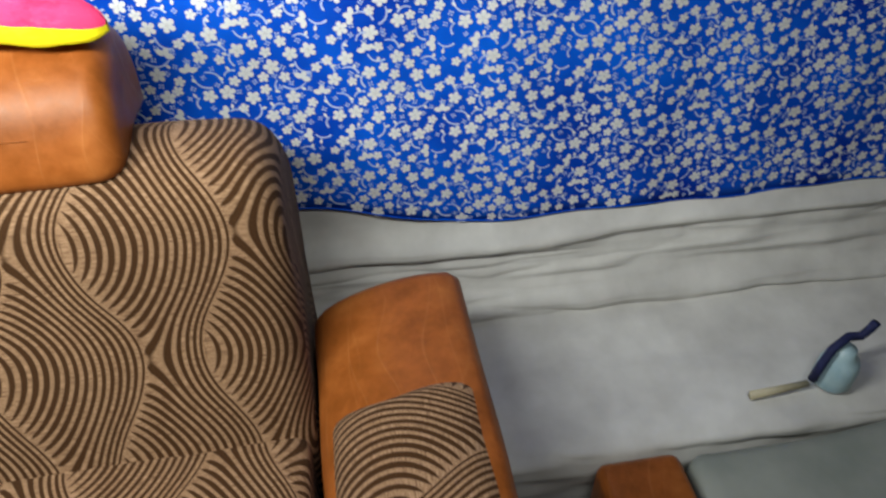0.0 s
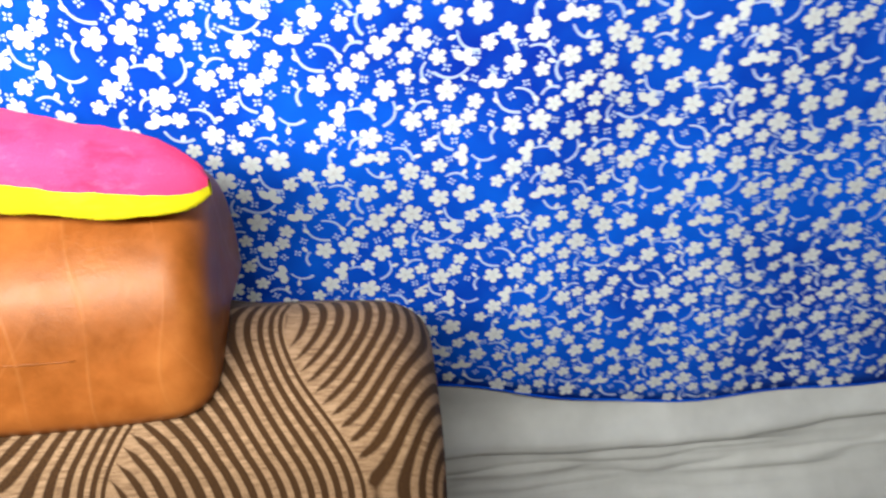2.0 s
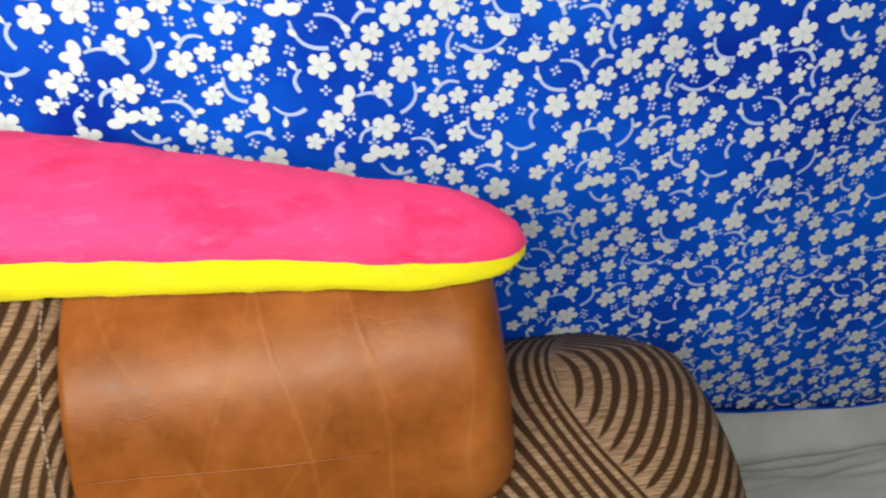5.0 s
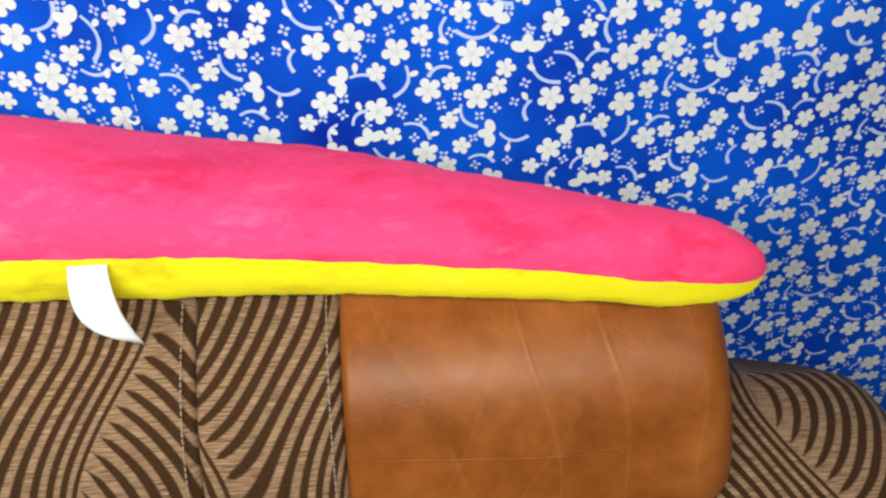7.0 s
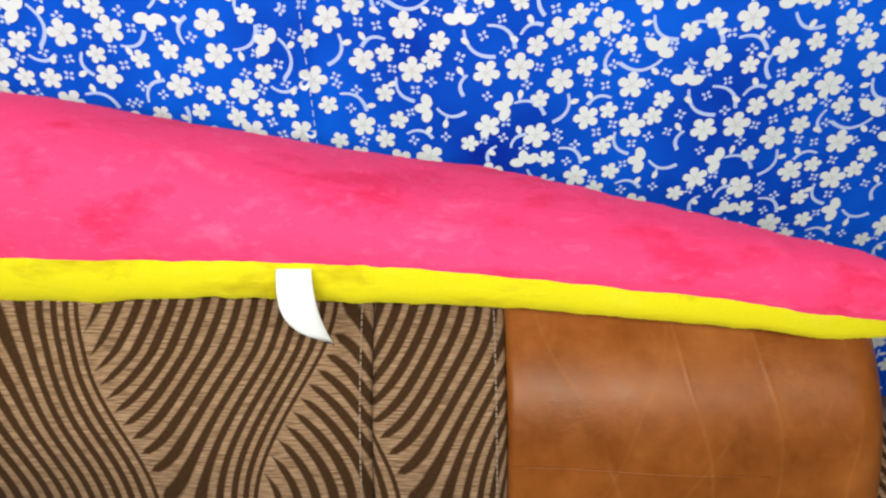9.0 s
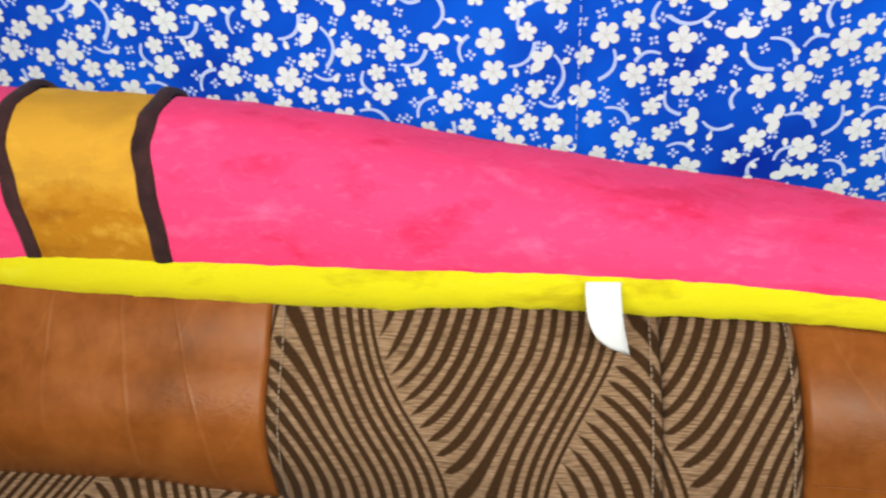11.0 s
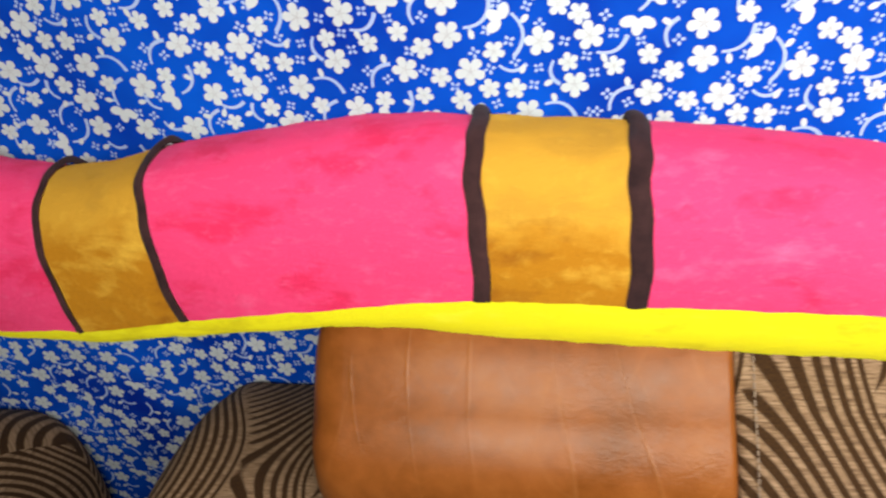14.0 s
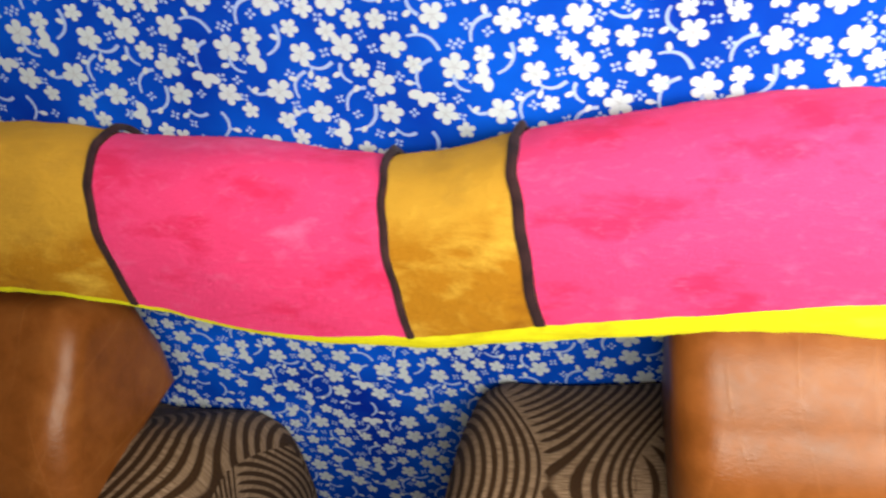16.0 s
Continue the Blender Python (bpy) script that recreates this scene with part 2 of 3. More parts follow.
def spline(points, count):
    """Points evenly spaced along a smooth curve through the given 2D points."""
    p = np.array(points, float)
    ends = np.vstack([2 * p[0] - p[1], p, 2 * p[-1] - p[-2]])
    out = []
    for k in range(len(p) - 1):
        a, b, c, d = ends[k:k + 4]
        for s in np.linspace(0, 1, 12, endpoint=False):
            out.append(0.5 * (2 * b + (c - a) * s + (2 * a - 5 * b + 4 * c - d) * s * s + (3 * b - a - 3 * c + d) * s ** 3))
    out.append(p[-1])
    out = np.array(out)
    run = np.r_[0, np.cumsum(np.linalg.norm(np.diff(out, axis=0), axis=1))]
    even = np.linspace(0, run[-1], count)
    return np.c_[np.interp(even, run, out[:, 0]), np.interp(even, run, out[:, 1])], even


def grid_mesh(verts, rows, cols, uv=None, closed=False):
    bm = bmesh.new()
    vs = [bm.verts.new(v) for v in verts]
    layer = bm.loops.layers.uv.new("UVMap") if uv is not None else None
    for i in range(rows - 1):
        for j in range(cols if closed else cols - 1):
            k = (j + 1) % cols
            ids = (i * cols + j, (i + 1) * cols + j, (i + 1) * cols + k, i * cols + k)
            f = bm.faces.new([vs[q] for q in ids])
            if layer is not None:
                for loop, q in zip(f.loops, ids):
                    loop[layer].uv = uv[q]
    return bm


def loft(profile, x0, x1, end0=0.0, end1=0.0, puff=0.0, count=48, cols=60, seed=0, shift=(0.0, 0.0), wob=0.004, cap0=True, cap1=True):
    """A padded bar along x with a closed (y, z) profile. end0 and end1: the rounding of its ends. puff: bulge along x."""
    prof, run = spline(list(profile) + [profile[0]], count + 1)
    prof, run = prof[:-1], run[:-1]
    centre = prof.mean(0)
    xs, grow = [], []
    for x in np.linspace(x0, x1, cols):
        xs.append(x)
    xs = np.array(xs)
    if end0 > 0:
        xs = np.unique(np.r_[x0 + end0 * (1 - np.cos(np.linspace(0, math.pi / 2, 9))), xs[xs > x0 + end0]])
    if end1 > 0:
        xs = np.unique(np.r_[x1 - end1 * (1 - np.cos(np.linspace(0, math.pi / 2, 9))), xs[xs < x1 - end1]])
    verts, uv = [], []
    for x in xs:
        k = 1.0
        inset = 0.0
        if end0 > 0 and x < x0 + end0:
            q = 1 - (x - x0) / end0
            inset = max(inset, end0 * (1 - math.sqrt(max(0, 1 - q * q))))
        if end1 > 0 and x > x1 - end1:
            q = 1 - (x1 - x) / end1
            inset = max(inset, end1 * (1 - math.sqrt(max(0, 1 - q * q))))
        s = (x - x0) / (x1 - x0)
        swell = puff * (4 * s * (1 - s)) ** 0.5 if 0 < s < 1 else 0.0
        for j, (y, z) in enumerate(prof):
            away = np.array([y, z]) - centre
            length = np.linalg.norm(away)
            scale = (length - inset + swell) / length
            w = wob * noise.noise(Vector((x * 7 + seed, y * 7, z * 7)))
            yy, zz = centre + away * scale + away / length * w
            verts.append((x, yy, zz))
            uv.append((x + shift[0], run[j] + shift[1]))
    rows = len(xs)
    # the uv seam is doubled: one extra column
    cols_n = len(prof)
    full_v, full_uv = [], []
    for i in range(rows):
        for j in range(cols_n + 1):
            full_v.append(verts[i * cols_n + j % cols_n])
            full_uv.append(uv[i * cols_n + j] if j < cols_n else (uv[i * cols_n][0], uv[i * cols_n + cols_n - 1][1] + run[1]))
    bm = grid_mesh(full_v, rows, cols_n + 1, full_uv)
    layer = bm.loops.layers.uv.active
    bm.verts.ensure_lookup_table()
    for flag, row in ((cap0, 0), (cap1, rows - 1)):
        if flag:
            bm.verts.ensure_lookup_table()
            ring = [bm.verts[row * (cols_n + 1) + j] for j in range(cols_n)]
            mid = bm.verts.new(sum((r.co for r in ring), Vector()) / cols_n)
            for j in range(cols_n):
                f = bm.faces.new((ring[j], ring[(j + 1) % cols_n], mid) if row == 0 else (ring[(j + 1) % cols_n], ring[j], mid))
                for loop in f.loops:
                    loop[layer].uv = (loop.vert.co.y + shift[0], loop.vert.co.z + shift[1])
    bmesh.ops.remove_doubles(bm, verts=bm.verts, dist=1e-5)
    bmesh.ops.recalc_face_normals(bm, faces=bm.faces)
    return bm


def tube(points, radius, sides=8, close=True):
    bm = bmesh.new()
    rings = []
    pts = [Vector(p) for p in points]
    for k, p in enumerate(pts):
        way = (pts[min(k + 1, len(pts) - 1)] - pts[max(k - 1, 0)]).normalized()
        side = way.cross(Vector((0, 0, 1)))
        side = side.normalized() if side.length > 1e-4 else Vector((1, 0, 0))
        up = side.cross(way)
        r = radius(k / (len(pts) - 1)) if callable(radius) else radius
        rings.append([bm.verts.new(p + r * (math.cos(a) * side + math.sin(a) * up)) for a in np.linspace(0, 2 * math.pi, sides, endpoint=False)])
    for a, b in zip(rings, rings[1:]):
        for j in range(sides):
            bm.faces.new((a[j], b[j], b[(j + 1) % sides], a[(j + 1) % sides]))
    if close:
        bm.faces.new(rings[0])
        bm.faces.new(rings[-1][::-1])
    bmesh.ops.recalc_face_normals(bm, faces=bm.faces)
    return bm


# ---- room ----
rx0, rx1, ry, rz = ROOM
link = lambda name, bm, mat: tagged(link_mesh(name, bm, mat, smooth=False), kind="structure")
link("floor", block(rx0, rx1, ry, 0.16, -0.1, 0.0), CONCRETE)
link("ceiling", block(rx0, rx1, ry, 0.16, rz, rz + 0.1), PLASTER)
link("wall_north", block(rx0, rx1, 0.03, 0.16, 0.0, rz), PLASTER)
link("wall_south", block(rx0, rx1, ry - 0.12, ry, 0.0, rz), PLASTER)
link("wall_west", block(rx0 - 0.12, rx0, ry - 0.12, 0.16, 0.0, rz), PLASTER)
link("wall_east", block(rx1, rx1 + 0.12, ry - 0.12, 0.16, 0.0, rz), PLASTER)


# ---- blue printed cloth on the wall ----
def lean(x, z):
    """How far the hung cloth stands off the wall."""
    y = 0.006 * noise.noise(Vector((x * 1.7, z * 1.1, 3.1))) + 0.003 * noise.noise(Vector((x * 5.5, z * 3.0, 8.0)))
    y += 0.0022 * math.sin(x * 31 + 2.2 * noise.noise(Vector((x * 2, z * 2, 1))))
    return y - 0.004 * math.exp(-(x / 0.007) ** 2)


def hem(x):
    return 0.405 + 0.085 * math.exp(-((x - 0.56) / 0.22) ** 2) + 0.006 * noise.noise(Vector((x * 4, 0, 5)))


CLOTH_X, CLOTH_TOP = (-2.3, 2.4), 1.95
cloth_group = thing("wall_hanging", (0, 0, 0.5), "blue cotton cloth with white flower print hung on the wall", "wall cloth")
cloth_group.location = (0, 0, 0)
xs = np.r_[np.arange(CLOTH_X[0], -0.03, 0.02), np.arange(-0.03, 0.03, 0.002), np.arange(0.03, CLOTH_X[1], 0.02)]
zn = 56
verts, uv = [], []
for x in xs:
    for k in range(zn):
        z = hem(x) + (CLOTH_TOP - hem(x)) * k / (zn - 1)
        verts.append((x, lean(x, z), z))
part("cloth", grid_mesh(verts, len(xs), zn), BLUE, cloth_group).modifiers.new("thick", "SOLIDIFY").thickness = 0.001
# a folded edge along the bottom
part("hem", tube([(x, lean(x, hem(x)) - 0.0005, hem(x) + 0.001) for x in np.arange(CLOTH_X[0], CLOTH_X[1], 0.03)], 0.0018, 6), BLUE, cloth_group)


class Print:
    def __init__(self):
        self.v, self.f = [], []

    def add(self, outline, x, z, turn, lift, size=1.0):
        c, s = math.cos(turn), math.sin(turn)
        at = len(self.v)
        for a, b in outline:
            px, pz = x + size * (a * c - b * s), z + size * (a * s + b * c)
            self.v.append((px, lean(px, pz) - lift, pz))
        return at

    def fan(self, outline, x, z, turn, lift, size=1.0):
        mid = (sum(p[0] for p in outline) / len(outline), sum(p[1] for p in outline) / len(outline))
        at = self.add([mid] + outline, x, z, turn, lift, size)
        n = len(outline)
        self.f += [(at, at + 1 + (k + 1) % n, at + 1 + k) for k in range(n)]

    def strip(self, left, right, x, z, turn, lift, size=1.0):
        at = self.add(left + right, x, z, turn, lift, size)
        n = len(left)
        self.f += [(at + k, at + k + 1, at + n + k + 1, at + n + k) for k in range(n - 1)]

    def finish(self, name, mat, parent):
        me = bpy.data.meshes.new(name)
        me.from_pydata(self.v, [], self.f)
        me.materials.append(mat)
        ob = new(name, me)
        ob.parent = parent
        return ob


def petal_ring(count, inner, per=7):
    """A flower's outline: round petals with notches between them."""
    out = []
    for k in range(count * per):
        a = 2 * math.pi * k / (count * per)
        q = (k % per) / per
        out.append(((inner + (1 - inner) * math.sin(math.pi * q) ** 0.55) * math.cos(a), (inner + (1 - inner) * math.sin(math.pi * q) ** 0.55) * math.sin(a)))
    return out


def oval(a, b, cx=0.0, cy=0.0, turn=0.0, n=10):
    c, s = math.cos(turn), math.sin(turn)
    return [(cx + a * math.cos(t) * c - b * math.sin(t) * s, cy + a * math.cos(t) * s + b * math.sin(t) * c) for t in np.linspace(0, 2 * math.pi, n, endpoint=False)]


white, thin, lines = Print(), Print(), Print()
FLOWER = petal_ring(5, 0.5)
# the print's repeat: two steps, and the motifs of one repeat as (x, z) on the cloth
STEP_A, STEP_B = Vector((0.182, -0.053)), Vector((-0.014, -0.187))
LARGE = [(0.105, -0.035), (0.128, -0.217), (0.074, -0.063), (0.108, -0.076), (0.166, -0.082), (0.033, -0.192), (0.048, -0.067), (0.171, -0.118),
         (0.132, -0.110), (0.091, -0.124), (0.128, -0.166), (0.050, -0.114), (0.085, -0.186), (0.001, -0.143), (0.157, -0.200), (0.053, -0.160)]
SMALL = [(0.087, -0.046), (0.128, -0.045), (0.158, -0.048), (0.128, -0.065), (0.009, -0.171), (0.092, -0.091), (0.150, -0.104), (0.011, -0.041),
         (0.005, -0.056), (0.148, -0.138), (0.101, -0.147), (0.158, -0.162), (0.035, -0.130), (0.059, -0.198), (0.104, -0.210), (0.123, -0.194), (0.026, -0.161), (0.107, -0.180), (0.146, -0.180)]
DOTS = [(0.115, -0.051), (0.104, -0.059), (0.090, -0.064), (0.081, -0.078), (0.131, -0.079), (0.144, -0.045), (0.143, -0.220), (0.160, -0.229),
        (-0.002, -0.183), (0.166, -0.059), (0.150, -0.064), (0.010, -0.018), (0.029, -0.011), (0.041, -0.018), (0.059, -0.024), (0.179, -0.081),
        (0.145, -0.082), (0.166, -0.100), (0.045, -0.037), (0.027, -0.054), (0.062, -0.050), (0.019, -0.070), (0.004, -0.075), (0.173, -0.135),
        (0.155, -0.117), (0.142, -0.124), (0.109, -0.123), (0.125, -0.135), (0.119, -0.151), (0.081, -0.136), (0.049, -0.087), (0.168, -0.155),
        (0.065, -0.111), (0.063, -0.125), (0.015, -0.124), (0.047, -0.127), (0.170, -0.181), (0.143, -0.170), (0.058, -0.185), (0.086, -0.205), (0.115, -0.205), (0.110, -0.129), (0.068, -0.172), (0.128, -0.181), (0.040, -0.172), (0.027, -0.010)]
# half-open flowers: (x, z, the way they open in degrees)
HALF = [(0.0, 0.0, 60), (0.027, -0.026, 90), (0.002, -0.098, 180), (0.067, -0.097, 170), (0.083, -0.150, 105)]
# stalks from end to end, each with the bud on its hollow or outer side
FREE_STALKS = [(0.147, -0.052, 0.148, -0.073, 0.144, -0.070), (0.115, -0.088, 0.104, -0.113, 0.121, -0.095), (0.151, -0.093, 0.132, -0.099, 0.133, -0.090),
               (0.158, -0.124, 0.172, -0.145, 0.154, -0.130), (0.033, -0.069, 0.030, -0.087, 0.027, -0.065), (-0.018, -0.122, 0.004, -0.126, 0.001, -0.118),
               (0.111, -0.138, 0.132, -0.154, 0.136, -0.149), (0.011, -0.164, 0.035, -0.180, 0.033, -0.171), (-0.020, -0.159, 0.001, -0.178, -0.025, -0.165),
               (0.070, -0.135, 0.083, -0.123, 0.076, -0.118), (0.048, -0.029, 0.070, -0.048, 0.069, -0.040), (0.058, -0.133, 0.051, -0.148, 0.054, -0.139),
               (0.074, -0.037, 0.091, -0.030, 0.081, -0.025), (0.078, -0.186, 0.078, -0.210, 0.067, -0.190), (0.046, -0.176, 0.070, -0.186, 0.064, -0.174)]
FLOWER_STALKS = [(0.187, -0.060, 0.154, -0.063, 0.183, -0.070), (0.030, -0.032, 0.055, -0.054, 0.031, -0.041), (0.008, -0.098, 0.032, -0.101, 0.015, -0.112),
                 (0.071, -0.094, 0.097, -0.106, 0.076, -0.086), (0.085, -0.157, 0.110, -0.168, 0.100, -0.166)]


def flower(x, z, r, turn):
    white.fan(FLOWER, x, z, turn, 0.0012, r)
    for k in range(5):
        a = turn + 2 * math.pi * (k + 0.5) / 5
        lines.fan([(0.05, -0.025), (0.42, -0.012), (0.42, 0.012), (0.05, 0.025)], x, z, a + math.pi * 0.2, 0.0016, r)


def half_flower(x, z, way):
    for d, far in ((-1.25, 0.007), (0.0, 0.0062), (1.25, 0.007)):
        b = way + d
        white.fan(oval(0.0064, 0.0044, far * math.cos(b), far * math.sin(b), b, 12), x, z, 0, 0.0013)


def stalk(a, b, bud):
    """A curved stalk that bows towards its bud."""
    along = b - a
    side = Vector((-along.y, along.x))
    if side.dot(bud - (a + b) / 2) < 0:
        side = -side
    left, right, mid = [], [], []
    for s in np.linspace(0, 1, 9):
        p = a + along * s + side * (0.24 * 4 * s * (1 - s))
        way = (along + side * (0.24 * 4 * (1 - 2 * s))).normalized()
        w = 0.0011 + 0.0006 * s
        left.append((p.x - way.y * w, p.y + way.x * w))
        right.append((p.x + way.y * w, p.y - way.x * w))
        mid.append(p)
    thin.strip(left, right, 0, 0, 0, 0.0009)
    root = min(mid, key=lambda p: (p - bud).length)
    way = bud - root
    turn = math.atan2(way.y, way.x)
    white.fan(oval(0.0038, 0.0024, bud.x, bud.y, turn), 0, 0, 0, 0.0011)
    thin.fan(oval(max(way.length / 2, 0.002) + 0.001, 0.0011, (root.x + bud.x) / 2, (root.y + bud.y) / 2, turn), 0, 0, 0, 0.0010)


def dots(x, z, size, turn):
    for k in range(4):
        a = turn + k * math.pi / 2
        thin.fan(oval(0.34, 0.25, 0.52 * math.cos(a), 0.52 * math.sin(a), a, 7), x, z, 0, 0.0009, size)


def printed_panel(x0, x1, origin, turned):
    """Repeats of the print over one width of the cloth, which may be sewn on turned."""
    c, s = math.cos(turned), math.sin(turned)
    rnd = random.Random(5)
    own = {kind: [(rnd.uniform(0, 6.28), rnd.uniform(0.94, 1.06)) for _ in places] for kind, places in (("l", LARGE), ("s", SMALL), ("d", DOTS))}

    def inside(p, gap):
        return x0 + gap < p.x < x1 - gap and hem(p.x) + gap < p.y < 1.66
    for i in range(-14, 15):
        for j in range(-14, 15):
            base = i * STEP_A + j * STEP_B

            def put(x, z):
                q = base + Vector((x, z))
                return Vector((origin[0] + c * q.x - s * q.y, origin[1] + s * q.x + c * q.y))
            if not (x0 - 0.4 < put(0, 0).x < x1 + 0.4 and 0 < put(0, 0).y < 2.0):
                continue
            for kind, places, r in (("l", LARGE, 0.0114), ("s", SMALL, 0.0083)):
                for (x, z), (turn, size) in zip(places, own[kind]):
                    p = put(x, z)
                    if inside(p, 0.006):
                        flower(p.x, p.y, r * size, turn + turned)
            for (x, z), (turn, size) in zip(DOTS, own["d"]):
                p = put(x, z)
                if inside(p, 0.004):
                    dots(p.x, p.y, 0.0054 * size, turn + turned)
            for x, z, way in HALF:
                p = put(x, z)
                if inside(p, 0.006):
                    half_flower(p.x, p.y, math.radians(way) + turned)
            for ax, az, bx, bz, cx, cz in FREE_STALKS + FLOWER_STALKS:
                a, b, bud = put(ax, az), put(bx, bz), put(cx, cz)
                if inside(a, 0.003) and inside(b, 0.003) and inside(bud, 0.003):
                    stalk(a, b, bud)


printed_panel(0.0, 2.35, (0.280, 1.018), 0.0)
printed_panel(-2.0, 0.0, (-0.023, 1.03), math.radians(85))
for name, one, mat in (("flower_print", white, PRINT), ("sprig_print", thin, PRINT_THIN), ("petal_line_print", lines, PRINT_LINE)):
    tagged(one.finish(name, mat, cloth_group), kind="stuff")
stitches = bmesh.new()
for k in range(150):
    z = 0.53 + k * 0.009
    m = Matrix.Translation((0.004, lean(0.004, z) - 0.0006, z)) @ Matrix.Diagonal((0.0008, 0.0008, 0.0052, 1))
    bmesh.ops.create_cube(stitches, size=1, matrix=m)
tagged(part("seam_stitches", stitches, PRINT_THIN, cloth_group, smooth=False), kind="stuff")


# ---- white sheet over the low bench under the cloth ----
def sheet_point(x, s):
    """s runs from the wall, over the bench and down its front."""
    path = [(0.016, 0.58), (0.014, 0.47), (0.012, 0.405), (-0.018, 0.37), (-0.006, 0.345), (-0.016, 0.318), (-0.03, 0.28), (-0.065, 0.235), (-0.07, 0.212), (-0.13, 0.2), (-0.25, 0.19), (-0.345, 0.18), (-0.365, 0.14), (-0.37, 0.02)]
    q = s * (len(path) - 1)
    k = min(int(q), len(path) - 2)
    p = [np.array(path[min(max(k + d, 0), len(path) - 1)]) for d in (-1, 0, 1, 2)]
    r = q - k
    y, z = 0.5 * (2 * p[1] + (p[2] - p[0]) * r + (2 * p[0] - 5 * p[1] + 4 * p[2] - p[3]) * r * r + (3 * p[1] - p[0] - 3 * p[2] + p[3]) * r ** 3)
    amp = math.sin(math.pi * min(max((s - 0.13) / 0.87, 0), 1)) ** 0.5
    fold = 0.018 * noise.noise(Vector((x * 1.6, z * 15 + 0.7 * x, 2.0))) + 0.008 * noise.noise(Vector((x * 6, z * 24, y * 24)))
    fold -= 0.012 * abs(noise.noise(Vector((x * 2.2 + z * 6, z * 38, 6.0)))) - 0.004 * noise.noise(Vector((x * 14, z * 30, y * 30)))
    return (x, y - amp * (abs(fold) * 1.3 + 0.2 * fold), z + amp * 0.5 * fold)


nx, ns = 150, 150
verts = [sheet_point(0.45 + 1.9 * i / (nx - 1), k / (ns - 1)) for i in range(nx) for k in range(ns)]
sheet = tagged(link_mesh("bed_sheet", grid_mesh(verts, nx, ns), SHEET), "crumpled off-white cotton sheet over a low bench against the wall", "sheet")
sheet.modifiers.new("thick", "SOLIDIFY").thickness = 0.0015
bench = thing("low_bench", (0, 0, 0), "low wooden bench covered by a white sheet", "bench")
part("top", block(0.9, 2.3, -0.33, -0.01, 0.12, 0.155, 0.006), WOOD, bench)
for x in (0.95, 2.22):
    for y in (-0.3, -0.06):
        part("leg", block(x, x + 0.05, y, y + 0.04, 0.0, 0.12, 0.004), WOOD, bench)


# ---- sofas ----
BACK = [(-0.03, 0.12), (-0.015, 0.45), (-0.006, 0.675), (-0.055, 0.728), (-0.13, 0.752), (-0.215, 0.757), (-0.268, 0.735), (-0.292, 0.68), (-0.33, 0.55), (-0.385, 0.43), (-0.42, 0.35), (-0.40, 0.15), (-0.2, 0.11)]
HEAD = [(-0.058, 0.745), (-0.05, 0.80), (-0.066, 0.85), (-0.098, 0.877), (-0.138, 0.886), (-0.175, 0.873), (-0.207, 0.848), (-0.23, 0.818), (-0.246, 0.785), (-0.252, 0.76), (-0.235, 0.746), (-0.14, 0.745)]
SEAT = [(-0.36, 0.26), (-0.36, 0.38), (-0.42, 0.412), (-0.6, 0.42), (-0.86, 0.41), (-0.92, 0.37), (-0.92, 0.28), (-0.88, 0.25), (-0.6, 0.25)]


def tuck(bm):
    """Towards its far end the headrest's roll is slimmer below."""
    for v in bm.verts:
        if v.co.y < -0.12 and v.co.z < 0.84 and v.co.x > -0.8:
            v.co.y += 0.055 * min(max((-0.05 - v.co.x) / 0.3, 0), 1) * ((0.84 - v.co.z) / 0.1) ** 1.3
        if v.co.y > -0.18 and v.co.z > 0.82:
            v.co.z += 0.026 * min(max((0.15 - v.co.x) / 0.3, 0), 1) * min((v.co.y + 0.18) / 0.05, 1)


def stitch_row(parent, x, profile, low, depth=0.0):
    """Thread along a seam over the front of a profile."""
    prof, _ = spline(profile + [profile[0]], 260 if profile is HEAD else 560)
    front = [p for p in prof if p[0] < -0.14 and p[1] > low]
    bm = bmesh.new()
    for k in range(0, len(front) - 2, 2):
        a, b = np.array(front[k]), np.array(front[k + 1])
        d = (b - a) / np.linalg.norm(b - a)
        mid = (a + b) / 2 + np.array([d[1], -d[0]]) * 0.0 + np.array([-0.0, 0.0])
        out = np.array([d[1], -d[0]])
        if out[0] > 0 or out[1] < -0.6:
            out = -out
        mid = mid + out * (0.0035 + depth)
        m = Matrix.Translation((x, *mid)) @ Matrix.Rotation(math.atan2(d[1], d[0]), 4, "X") @ Matrix.Diagonal((0.001, 0.0032, 0.001, 1))
        bmesh.ops.create_cube(bm, size=1, matrix=m)
    if profile is HEAD:
        tuck(bm)
    return tagged(part("stitching", bm, THREAD, parent, smooth=False), kind="stuff")


